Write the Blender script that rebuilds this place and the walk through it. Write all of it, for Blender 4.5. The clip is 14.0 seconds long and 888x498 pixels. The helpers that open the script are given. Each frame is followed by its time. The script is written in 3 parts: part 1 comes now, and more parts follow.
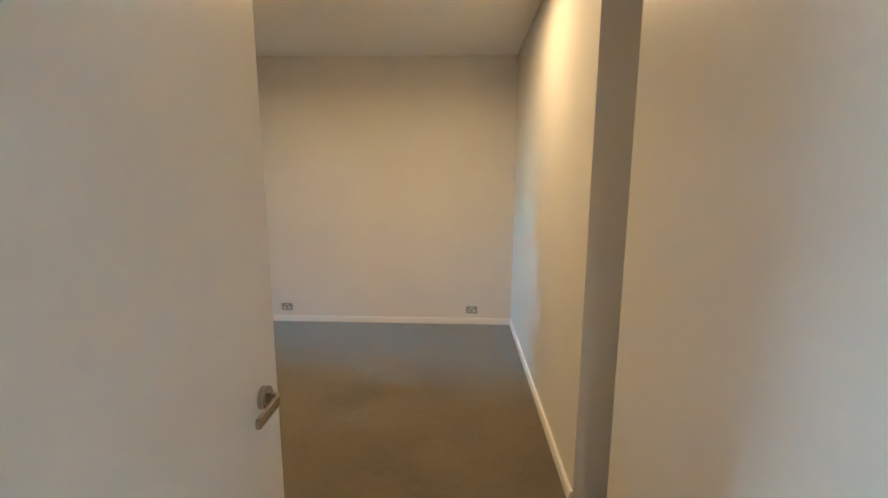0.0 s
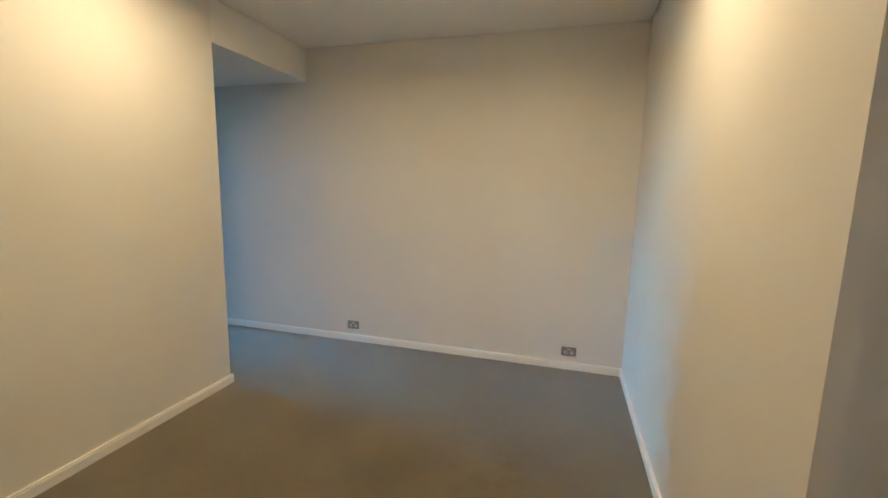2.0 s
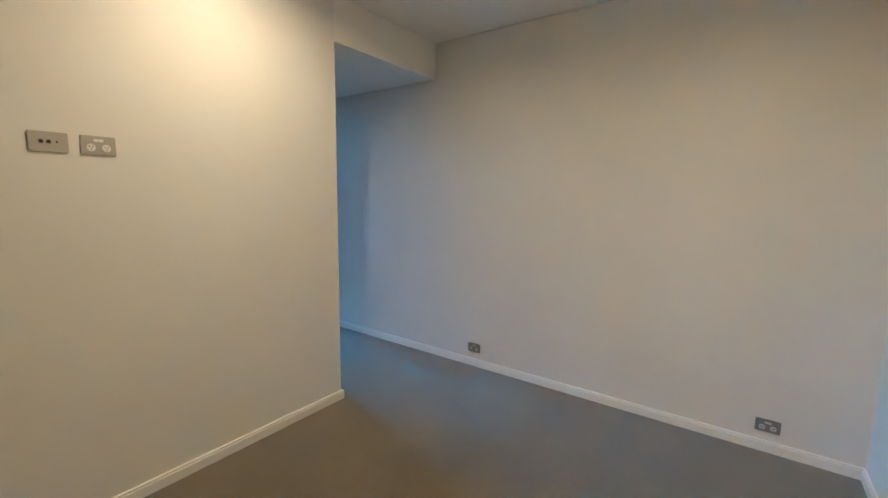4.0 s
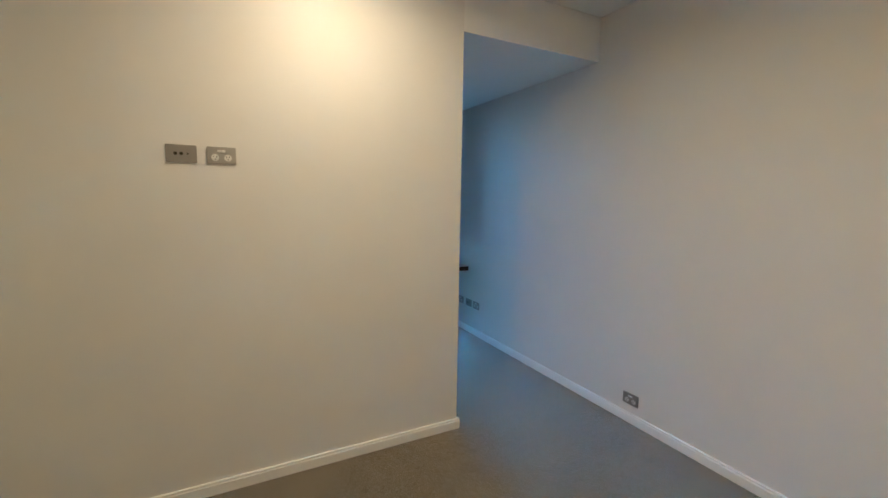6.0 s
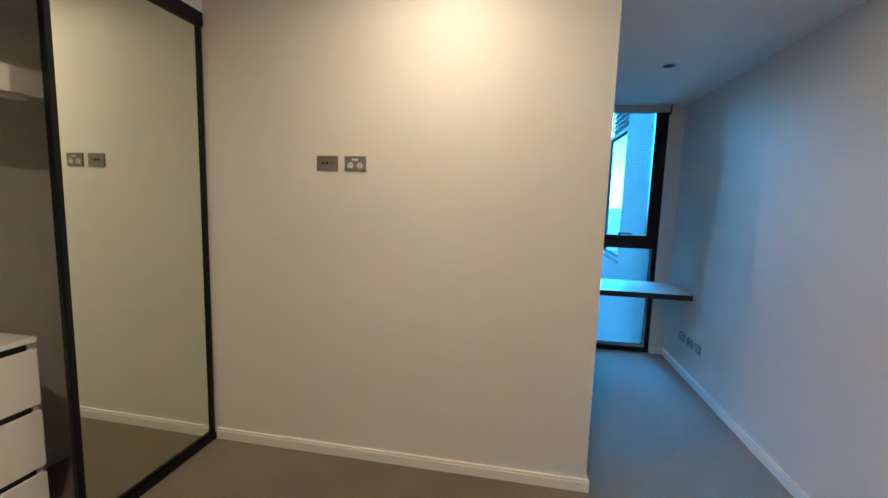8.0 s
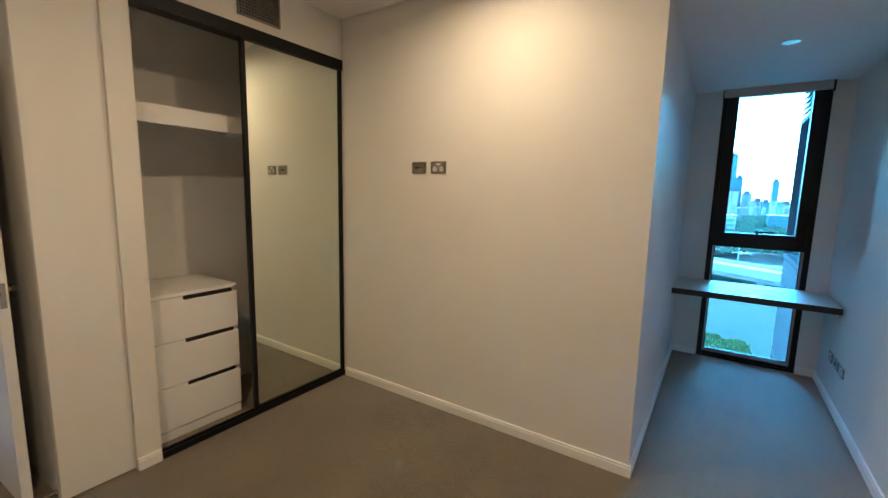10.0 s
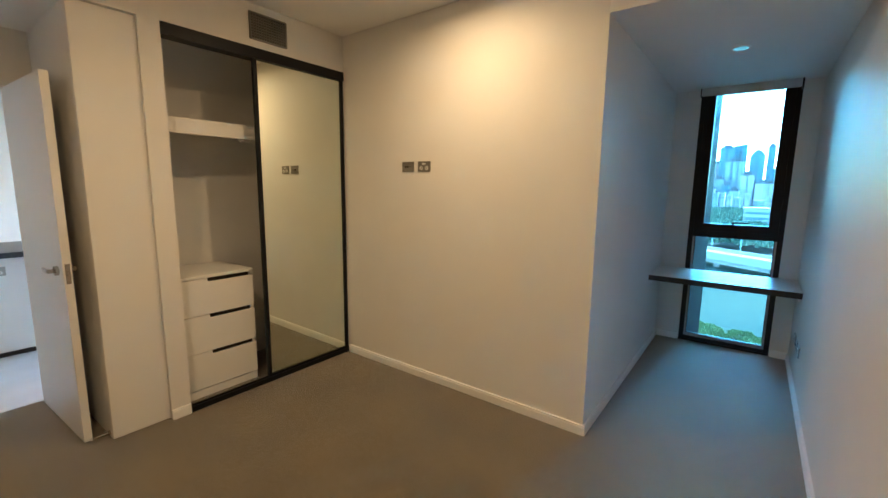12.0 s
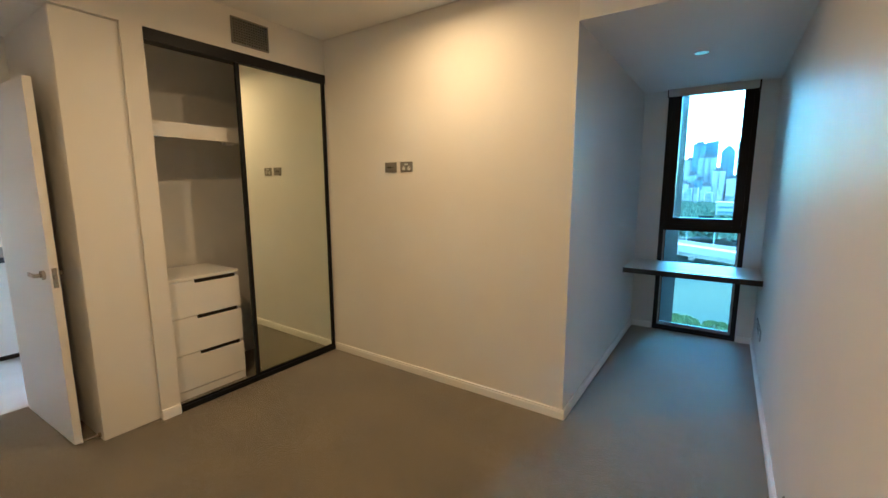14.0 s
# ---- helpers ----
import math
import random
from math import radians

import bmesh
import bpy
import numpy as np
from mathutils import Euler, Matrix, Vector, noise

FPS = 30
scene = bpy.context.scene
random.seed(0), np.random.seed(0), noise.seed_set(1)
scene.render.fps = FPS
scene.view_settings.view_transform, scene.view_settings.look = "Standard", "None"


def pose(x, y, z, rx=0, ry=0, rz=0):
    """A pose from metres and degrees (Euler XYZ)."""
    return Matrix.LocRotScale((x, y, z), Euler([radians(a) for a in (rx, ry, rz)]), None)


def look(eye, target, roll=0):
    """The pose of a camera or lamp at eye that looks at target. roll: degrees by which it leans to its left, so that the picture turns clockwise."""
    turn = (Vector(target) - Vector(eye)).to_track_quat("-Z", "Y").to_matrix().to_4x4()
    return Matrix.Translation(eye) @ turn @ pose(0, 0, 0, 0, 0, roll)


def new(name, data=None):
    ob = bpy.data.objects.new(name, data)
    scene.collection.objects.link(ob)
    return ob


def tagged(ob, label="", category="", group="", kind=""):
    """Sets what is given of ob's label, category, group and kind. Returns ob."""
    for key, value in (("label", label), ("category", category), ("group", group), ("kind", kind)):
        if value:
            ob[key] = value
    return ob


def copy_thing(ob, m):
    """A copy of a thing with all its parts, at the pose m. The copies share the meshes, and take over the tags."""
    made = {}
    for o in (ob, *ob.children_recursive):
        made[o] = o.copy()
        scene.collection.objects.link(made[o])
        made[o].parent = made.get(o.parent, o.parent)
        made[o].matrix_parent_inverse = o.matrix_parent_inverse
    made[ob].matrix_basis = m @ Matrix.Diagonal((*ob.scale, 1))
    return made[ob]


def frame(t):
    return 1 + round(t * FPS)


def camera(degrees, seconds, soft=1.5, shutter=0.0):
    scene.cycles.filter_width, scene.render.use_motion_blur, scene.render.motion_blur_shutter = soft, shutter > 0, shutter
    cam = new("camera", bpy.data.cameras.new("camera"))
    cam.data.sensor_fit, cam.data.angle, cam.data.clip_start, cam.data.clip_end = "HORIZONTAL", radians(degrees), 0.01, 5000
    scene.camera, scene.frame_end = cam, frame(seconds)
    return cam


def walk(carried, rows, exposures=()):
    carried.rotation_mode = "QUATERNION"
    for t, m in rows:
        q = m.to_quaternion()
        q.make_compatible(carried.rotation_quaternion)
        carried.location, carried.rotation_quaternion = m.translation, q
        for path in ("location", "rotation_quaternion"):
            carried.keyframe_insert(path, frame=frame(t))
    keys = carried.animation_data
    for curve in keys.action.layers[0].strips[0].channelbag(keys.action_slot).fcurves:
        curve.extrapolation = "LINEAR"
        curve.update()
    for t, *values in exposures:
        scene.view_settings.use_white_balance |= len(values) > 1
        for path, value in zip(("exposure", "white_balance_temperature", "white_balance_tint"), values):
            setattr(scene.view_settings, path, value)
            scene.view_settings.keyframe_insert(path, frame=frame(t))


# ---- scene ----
cam = camera(93.7, 14.0)
PATH = [
    (0, (2.324, -3.202, 1.499), (2.241, -1.229, 1.18), 0.2),
    (0.5, (2.324, -3.03, 1.488), (2.207, -1.059, 1.168), 0.4),
    (1, (2.296, -2.798, 1.5), (2.096, -0.834, 1.179), 0.6),
    (1.5, (2.294, -2.619, 1.484), (1.944, -0.674, 1.177), 1.0),
    (2, (2.338, -2.401, 1.487), (1.792, -0.5, 1.194), 1.2),
    (2.5, (2.319, -2.26, 1.462), (1.597, -0.415, 1.189), 1.2),
    (3, (2.274, -2.115, 1.463), (1.396, -0.338, 1.197), 1.1),
    (5.5, (2.204, -1.451, 1.457), (0.597, -0.287, 1.206), 0.7),
    (6, (2.192, -1.251, 1.463), (0.432, -0.333, 1.221), 0.9),
    (6.5, (2.216, -1.003, 1.466), (0.337, -0.36, 1.23), 1.2),
    (7, (2.173, -0.806, 1.453), (0.213, -0.48, 1.224), 1.4),
    (7.5, (2.121, -0.629, 1.46), (0.133, -0.643, 1.238), 1.6),
    (8, (2.095, -0.403, 1.464), (0.14, -0.753, 1.232), 1.8),
    (8.5, (2.109, -0.234, 1.475), (0.228, -0.871, 1.238), 1.7),
    (9, (2.158, -0.068, 1.482), (0.366, -0.92, 1.23), 1.6),
    (11.5, (2.379, 0.664, 1.486), (0.787, -0.514, 1.2), 0.8),
    (12, (2.409, 0.717, 1.494), (0.822, -0.463, 1.199), 0.7),
    (12.5, (2.445, 0.747, 1.493), (0.854, -0.428, 1.197), 0.4),
    (13, (2.479, 0.763, 1.496), (0.875, -0.392, 1.194), 0.1),
    (13.5, (2.503, 0.766, 1.493), (0.881, -0.364, 1.192), -0.0),
    (14, (2.504, 0.773, 1.496), (0.866, -0.336, 1.197), -0.1),
]
walk(cam, [(t, look(eye, target, roll)) for t, eye, target, roll in PATH],
     [(0.0, 5.66, 5050, -4), (0.5, 5.76, 4880, -5), (1.0, 5.77, 4800, -7), (2.0, 5.68, 4600, -7), (3.0, 5.60, 4350, -5), (6.0, 5.57, 4150, -4), (7.0, 5.66, 4170, -3), (9.0, 5.52, 4250, 1), (11.5, 5.57, 4850, -1), (14.0, 5.57, 4950, -1)])

# ---- world, sun, lights ----
world = bpy.data.worlds.new("sky")
scene.world = world
world.use_nodes = True
wn = world.node_tree.nodes
sky = wn.new("ShaderNodeTexSky")
sky.sky_type = "NISHITA"
sky.sun_disc = False
sky.sun_elevation = radians(55)
sky.sun_rotation = radians(-53)
sky.air_density, sky.dust_density, sky.ozone_density = 1.0, 1.4, 1.0
world.node_tree.links.new(sky.outputs["Color"], wn["Background"].inputs["Color"])
wn["Background"].inputs["Strength"].default_value = 0.15

sun_data = bpy.data.lights.new("sun", "SUN")
sun_data.energy, sun_data.angle, sun_data.color = 0.5, radians(10), (1.0, 0.93, 0.82)
sun = new("sun", sun_data)
sun.matrix_basis = look((-46, 34, 82), (0, 0, 0))


def downlight_lamp(x, y, watts):
    d = bpy.data.lights.new("downlight_lamp", "AREA")
    d.shape, d.size, d.energy, d.color, d.spread = "DISK", 0.075, watts, (1.0, 0.55, 0.225), radians(168)
    ob = new("downlight_lamp", d)
    ob.matrix_basis = pose(x, y, 2.690)
    return ob


downlight_lamp(0.60, -0.77, 0.37)
downlight_lamp(2.32, -0.68, 0.40)
# unseen lamp added in the living area to light the open door
downlight_lamp(2.40, -5.60, 0.6)


def hall_fill_lamp():
    """Unseen warm fill for the living area, standing in for sky in the opening of its added glazing."""
    d = bpy.data.lights.new("hall_fill_lamp", "AREA")
    d.shape, d.size, d.size_y, d.energy, d.color = "RECTANGLE", 1.5, 2.4, 0.20, (1.0, 0.92, 0.84)
    ob = new("hall_fill_lamp", d)
    ob.matrix_basis = look((-1.30, -4.85, 1.25), (0.0, -4.85, 1.15))
    return ob


hall_fill_lamp()


# ---- materials ----
def material(name, colour, rough=0.6, metal=0.0, spec=0.5):
    m = bpy.data.materials.new(name)
    m.use_nodes = True
    b = m.node_tree.nodes["Principled BSDF"]
    b.inputs["Base Color"].default_value = (*colour, 1)
    b.inputs["Roughness"].default_value = rough
    b.inputs["Metallic"].default_value = metal
    b.inputs["Specular IOR Level"].default_value = spec
    return m


def texture(m, colour_a, colour_b, scale, detail=4.0, stretch=(1, 1, 1), coords="Object"):
    """Blend two colours by noise into the base colour."""
    n, l = m.node_tree.nodes, m.node_tree.links
    tc, mp, nz, rp = n.new("ShaderNodeTexCoord"), n.new("ShaderNodeMapping"), n.new("ShaderNodeTexNoise"), n.new("ShaderNodeValToRGB")
    mp.inputs["Scale"].default_value = stretch
    nz.inputs["Scale"].default_value, nz.inputs["Detail"].default_value = scale, detail
    l.new(tc.outputs[coords], mp.inputs["Vector"])
    l.new(mp.outputs["Vector"], nz.inputs["Vector"])
    l.new(nz.outputs["Fac"], rp.inputs["Fac"])
    rp.color_ramp.elements[0].position, rp.color_ramp.elements[1].position = 0.32, 0.68
    rp.color_ramp.elements[0].color, rp.color_ramp.elements[1].color = (*colour_a, 1), (*colour_b, 1)
    l.new(rp.outputs["Color"], n["Principled BSDF"].inputs["Base Color"])
    return rp


def relief(m, scale, strength, distance=0.002, detail=3.0, stretch=(1, 1, 1)):
    n, l = m.node_tree.nodes, m.node_tree.links
    tc, mp, nz, bp = n.new("ShaderNodeTexCoord"), n.new("ShaderNodeMapping"), n.new("ShaderNodeTexNoise"), n.new("ShaderNodeBump")
    mp.inputs["Scale"].default_value = stretch
    nz.inputs["Scale"].default_value, nz.inputs["Detail"].default_value = scale, detail
    bp.inputs["Strength"].default_value, bp.inputs["Distance"].default_value = strength, distance
    l.new(tc.outputs["Object"], mp.inputs["Vector"])
    l.new(mp.outputs["Vector"], nz.inputs["Vector"])
    l.new(nz.outputs["Fac"], bp.inputs["Height"])
    l.new(bp.outputs["Normal"], n["Principled BSDF"].inputs["Normal"])
    return m


def worn(m, low, high, scale):
    """Vary the roughness by noise."""
    n, l = m.node_tree.nodes, m.node_tree.links
    tc, nz, mr = n.new("ShaderNodeTexCoord"), n.new("ShaderNodeTexNoise"), n.new("ShaderNodeMapRange")
    nz.inputs["Scale"].default_value, nz.inputs["Detail"].default_value = scale, 5
    mr.inputs["To Min"].default_value, mr.inputs["To Max"].default_value = low, high
    l.new(tc.outputs["Object"], nz.inputs["Vector"])
    l.new(nz.outputs["Fac"], mr.inputs["Value"])
    l.new(mr.outputs["Result"], n["Principled BSDF"].inputs["Roughness"])
    return m


PAINT = material("wall_paint", (0.80, 0.78, 0.74), 0.42, spec=0.27)
texture(PAINT, (0.765, 0.745, 0.705), (0.800, 0.780, 0.740), 1.7)
relief(PAINT, 260, 0.10, 0.0012)
worn(PAINT, 0.42, 0.56, 3.0)
CEILING = material("ceiling_paint", (0.80, 0.79, 0.77), 0.85, spec=0.2)
texture(CEILING, (0.84, 0.83, 0.80), (0.87, 0.86, 0.83), 1.2)
relief(CEILING, 300, 0.08, 0.001)
TRIM = material("gloss_trim_paint", (0.88, 0.87, 0.845), 0.30)
worn(TRIM, 0.26, 0.42, 9.0)
relief(TRIM, 40, 0.05, 0.001, stretch=(1, 1, 4))
LAMINATE = material("white_laminate", (0.80, 0.79, 0.76), 0.38)
texture(LAMINATE, (0.79, 0.78, 0.75), (0.81, 0.80, 0.77), 3.0)
worn(LAMINATE, 0.32, 0.46, 6.0)
DOORPAINT = material("satin_door_paint", (0.80, 0.785, 0.75), 0.36)
texture(DOORPAINT, (0.785, 0.77, 0.735), (0.81, 0.795, 0.76), 2.0)
worn(DOORPAINT, 0.30, 0.42, 4.0)
relief(DOORPAINT, 120, 0.05, 0.001)

CARPET = material("cut_pile_carpet", (0.2, 0.18, 0.15), 0.70, spec=0.32)


def carpet_nodes(m):
    n, l = m.node_tree.nodes, m.node_tree.links
    tc = n.new("ShaderNodeTexCoord")
    tuft, patch, brush = n.new("ShaderNodeTexNoise"), n.new("ShaderNodeTexNoise"), n.new("ShaderNodeTexNoise")
    tuft.inputs["Scale"].default_value, tuft.inputs["Detail"].default_value = 330, 3
    patch.inputs["Scale"].default_value, patch.inputs["Detail"].default_value = 2.2, 5
    brush.inputs["Scale"].default_value, brush.inputs["Detail"].default_value = 17, 6
    for t in (tuft, patch, brush):
        l.new(tc.outputs["Object"], t.inputs["Vector"])
    r1, r2 = n.new("ShaderNodeValToRGB"), n.new("ShaderNodeValToRGB")
    r1.color_ramp.elements[0].position, r1.color_ramp.elements[1].position = 0.30, 0.70
    r1.color_ramp.elements[0].color, r1.color_ramp.elements[1].color = (0.110, 0.086, 0.048, 1), (0.226, 0.180, 0.106, 1)
    r2.color_ramp.elements[0].position, r2.color_ramp.elements[1].position = 0.40, 0.60
    r2.color_ramp.elements[0].color, r2.color_ramp.elements[1].color = (0.58, 0.58, 0.58, 1), (1.0, 1.0, 1.0, 1)
    l.new(tuft.outputs["Fac"], r1.inputs["Fac"])
    add = n.new("ShaderNodeMath")
    add.operation = "MULTIPLY_ADD"
    add.inputs[1].default_value, add.inputs[2].default_value = 0.45, 0.28
    l.new(brush.outputs["Fac"], add.inputs[0])
    avg = n.new("ShaderNodeMix")
    avg.data_type = "FLOAT"
    avg.inputs["Factor"].default_value = 0.5
    l.new(add.outputs[0], avg.inputs["A"])
    l.new(patch.outputs["Fac"], avg.inputs["B"])
    l.new(avg.outputs["Result"], r2.inputs["Fac"])
    mix = n.new("ShaderNodeMix")
    mix.data_type, mix.blend_type = "RGBA", "MULTIPLY"
    mix.inputs["Factor"].default_value = 1.0
    l.new(r1.outputs["Color"], mix.inputs["A"])
    l.new(r2.outputs["Color"], mix.inputs["B"])
    b = n["Principled BSDF"]
    l.new(mix.outputs["Result"], b.inputs["Base Color"])
    b.inputs["Sheen Weight"].default_value, b.inputs["Sheen Roughness"].default_value = 1.0, 0.38
    b.inputs["Sheen Tint"].default_value = (0.92, 0.91, 0.88, 1)
    bp = n.new("ShaderNodeBump")
    bp.inputs["Strength"].default_value, bp.inputs["Distance"].default_value = 0.8, 0.006
    l.new(tuft.outputs["Fac"], bp.inputs["Height"])
    bp2 = n.new("ShaderNodeBump")
    bp2.inputs["Strength"].default_value, bp2.inputs["Distance"].default_value = 0.35, 0.01
    l.new(brush.outputs["Fac"], bp2.inputs["Height"])
    l.new(bp2.outputs["Normal"], bp.inputs["Normal"])
    l.new(bp.outputs["Normal"], b.inputs["Normal"])


carpet_nodes(CARPET)
BLACK = material("black_powder_coat", (0.008, 0.009, 0.012), 0.40, spec=0.22)
relief(BLACK, 500, 0.08, 0.0006)
BLACKEDGE = material("black_edge_band", (0.022, 0.022, 0.024), 0.45)
SLOT = material("dark_recess", (0.03, 0.028, 0.026), 0.8)
DARKGREY = material("dark_grey_matt", (0.16, 0.15, 0.13), 0.7)
STEEL = material("brushed_steel", (0.40, 0.385, 0.355), 0.38, 1.0)
relief(STEEL, 60, 0.12, 0.0008, stretch=(1, 0.05, 6))
NICKEL = material("satin_nickel", (0.46, 0.42, 0.36), 0.22, 1.0)
worn(NICKEL, 0.14, 0.28, 30.0)
# steel socket faces, their bright reflection put into a pale colour
SOCKETFACE = material("socket_face_reflection", (0.72, 0.71, 0.68), 0.32, 0.1)
PLASTIC = material("white_plastic", (0.80, 0.79, 0.76), 0.35)
BLIND = material("roller_blind_fabric", (0.62, 0.61, 0.59), 0.8)
relief(BLIND, 700, 0.25, 0.0006)
GRILLE = material("grille_metal", (0.28, 0.265, 0.235), 0.45, 0.6)
MIRROR = material("mirror_silver", (0.80, 0.84, 0.74), 0.012, 1.0)
STONE = material("dark_stone_benchtop", (0.02, 0.02, 0.024), 0.3)
texture(STONE, (0.014, 0.014, 0.017), (0.035, 0.034, 0.036), 60)
HALLFLOOR = material("pale_floor_tile", (0.62, 0.58, 0.55), 0.3)
texture(HALLFLOOR, (0.66, 0.62, 0.59), (0.74, 0.70, 0.67), 3.0)
LENS = material("frosted_lens", (0.88, 0.89, 0.90), 0.14, 0.75)
GLOW = material("lit_lens", (0.9, 0.85, 0.75), 0.3)
GLOW.node_tree.nodes["Principled BSDF"].inputs["Emission Color"].default_value = (1.0, 0.72, 0.42, 1)
GLOW.node_tree.nodes["Principled BSDF"].inputs["Emission Strength"].default_value = 0.8


def glass(name, tint, gloss_cap=1.0):
    m = bpy.data.materials.new(name)
    m.use_nodes = True
    n, l = m.node_tree.nodes, m.node_tree.links
    n.remove(n["Principled BSDF"])
    tr, gl, fr, mx = n.new("ShaderNodeBsdfTransparent"), n.new("ShaderNodeBsdfGlossy"), n.new("ShaderNodeFresnel"), n.new("ShaderNodeMixShader")
    tr.inputs["Color"].default_value = (*tint, 1)
    gl.inputs["Roughness"].default_value = 0.01
    fr.inputs["IOR"].default_value = 1.35
    l.new(fr.outputs["Fac"], mx.inputs["Fac"])
    l.new(tr.outputs["BSDF"], mx.inputs[1])
    l.new(gl.outputs["BSDF"], mx.inputs[2])
    l.new(mx.outputs["Shader"], n["Material Output"].inputs["Surface"])
    return m


GLASS = glass("window_glass", (0.53, 0.80, 0.865))
CLEARGLASS = glass("added_hall_glass", (0.86, 0.85, 0.82))
FACADE = material("pale_metal_cladding", (0.055, 0.062, 0.070), 0.7, spec=0.03)
texture(FACADE, (0.068, 0.050, 0.046), (0.086, 0.063, 0.059), 0.9)
FACADEGLASS = material("reflective_facade_glass", (0.015, 0.018, 0.022), 0.03, 0.0)
LOUVRE = material("grey_louvre_blades", (0.06, 0.065, 0.07), 0.6, 0.0, 0.2)
CONCRETE = material("pale_concrete", (0.17, 0.168, 0.16), 0.85, spec=0.2)
texture(CONCRETE, (0.230, 0.150, 0.120), (0.300, 0.205, 0.170), 0.25)
WATER = material("river_water", (0.03, 0.05, 0.045), 0.5, spec=0.0)
texture(WATER, (0.030, 0.030, 0.024), (0.051, 0.043, 0.028), 0.02)
relief(WATER, 0.6, 0.25, 0.3)
GROUND = material("city_ground", (0.12, 0.14, 0.10), 0.9)
texture(GROUND, (0.075, 0.060, 0.042), (0.165, 0.122, 0.098), 0.012, 6)
LEAVES = material("tree_foliage", (0.06, 0.10, 0.035), 0.9, spec=0.05)
texture(LEAVES, (0.105, 0.102, 0.060), (0.130, 0.124, 0.074), 0.12, 6)
BRIGHTLEAF = material("mangrove_foliage", (0.13, 0.22, 0.05), 0.9, spec=0.05)
texture(BRIGHTLEAF, (0.085, 0.080, 0.022), (0.135, 0.118, 0.040), 0.3, 6)


def translucent(m, share):
    """Let part of the light pass through thin leaves."""
    n, l = m.node_tree.nodes, m.node_tree.links
    tl, mx, b = n.new("ShaderNodeBsdfTranslucent"), n.new("ShaderNodeMixShader"), n["Principled BSDF"]
    l.new(b.inputs["Base Color"].links[0].from_socket, tl.inputs["Color"])
    mx.inputs["Fac"].default_value = share
    l.new(b.outputs["BSDF"], mx.inputs[1])
    l.new(tl.outputs["BSDF"], mx.inputs[2])
    l.new(mx.outputs["Shader"], n["Material Output"].inputs["Surface"])


translucent(LEAVES, 0.5)
translucent(BRIGHTLEAF, 0.4)
POST = material("galvanised_post", (0.45, 0.46, 0.47), 0.5, 0.5)


def tower_material(name, wall, glassy, storey, bay, rough):
    """A far facade: bands of glass between slabs and piers, at true storey height."""
    m = material(name, wall, rough, spec=0.12)
    n, l = m.node_tree.nodes, m.node_tree.links
    tc, sp, mx = n.new("ShaderNodeTexCoord"), n.new("ShaderNodeSeparateXYZ"), n.new("ShaderNodeMix")
    l.new(tc.outputs["Object"], sp.inputs["Vector"])
    masks = []
    for axis, pitch, open_share in (("Z", storey, 0.62), ("Y", bay, 0.72)):
        mod, cmp = n.new("ShaderNodeMath"), n.new("ShaderNodeMath")
        mod.operation, cmp.operation = "FLOORED_MODULO", "LESS_THAN"
        mod.inputs[1].default_value, cmp.inputs[1].default_value = pitch, pitch * open_share
        l.new(sp.outputs[axis], mod.inputs[0])
        l.new(mod.outputs[0], cmp.inputs[0])
        masks.append(cmp)
    both = n.new("ShaderNodeMath")
    both.operation = "MULTIPLY"
    l.new(masks[0].outputs[0], both.inputs[0])
    l.new(masks[1].outputs[0], both.inputs[1])
    mx.data_type = "RGBA"
    mx.inputs["A"].default_value, mx.inputs["B"].default_value = (*wall, 1), (*glassy, 1)
    l.new(both.outputs[0], mx.inputs["Factor"])
    l.new(mx.outputs["Result"], n["Principled BSDF"].inputs["Base Color"])
    return m


# distance haze is put into these colours: lighter, with less contrast
T_BLUE = tower_material("hazed_blue_tower", (0.105, 0.099, 0.099), (0.072, 0.078, 0.083), 3.8, 3.0, 0.25)
T_PALE = tower_material("hazed_pale_tower", (0.338, 0.231, 0.195), (0.203, 0.149, 0.133), 3.5, 3.6, 0.6)
T_GREY = tower_material("hazed_grey_tower", (0.225, 0.166, 0.149), (0.138, 0.113, 0.107), 3.6, 4.0, 0.5)
T_DARK = tower_material("hazed_dark_tower", (0.090, 0.086, 0.088), (0.063, 0.065, 0.070), 3.8, 2.6, 0.3)


# ---- mesh helpers ----
def add_box(bm, x0, x1, y0, y1, z0, z1):
    c = Matrix.Translation(((x0 + x1) / 2, (y0 + y1) / 2, (z0 + z1) / 2)) @ Matrix.Diagonal((x1 - x0, y1 - y0, z1 - z0, 1))
    return bmesh.ops.create_cube(bm, size=1, matrix=c)["verts"]


def boxes(*rows, bevel=0.0, seg=2):
    bm = bmesh.new()
    for r in rows:
        add_box(bm, *r)
    if bevel:
        bmesh.ops.bevel(bm, geom=bm.edges[:], offset=bevel, segments=seg, affect="EDGES", clamp_overlap=True)
    return bm


def add_cyl(bm, m, r, depth, seg=24, r2=None):
    return bmesh.ops.create_cone(bm, cap_ends=True, segments=seg, radius1=r, radius2=r if r2 is None else r2, depth=depth, matrix=m)["verts"]


def cyl(m, r, depth, seg=24, bevel=0.0, r2=None):
    bm = bmesh.new()
    add_cyl(bm, m, r, depth, seg, r2)
    if bevel:
        rims = [e for e in bm.edges if any(len(f.verts) > 4 for f in e.link_faces)]
        bmesh.ops.bevel(bm, geom=rims, offset=bevel, segments=2, affect="EDGES")
    return bm


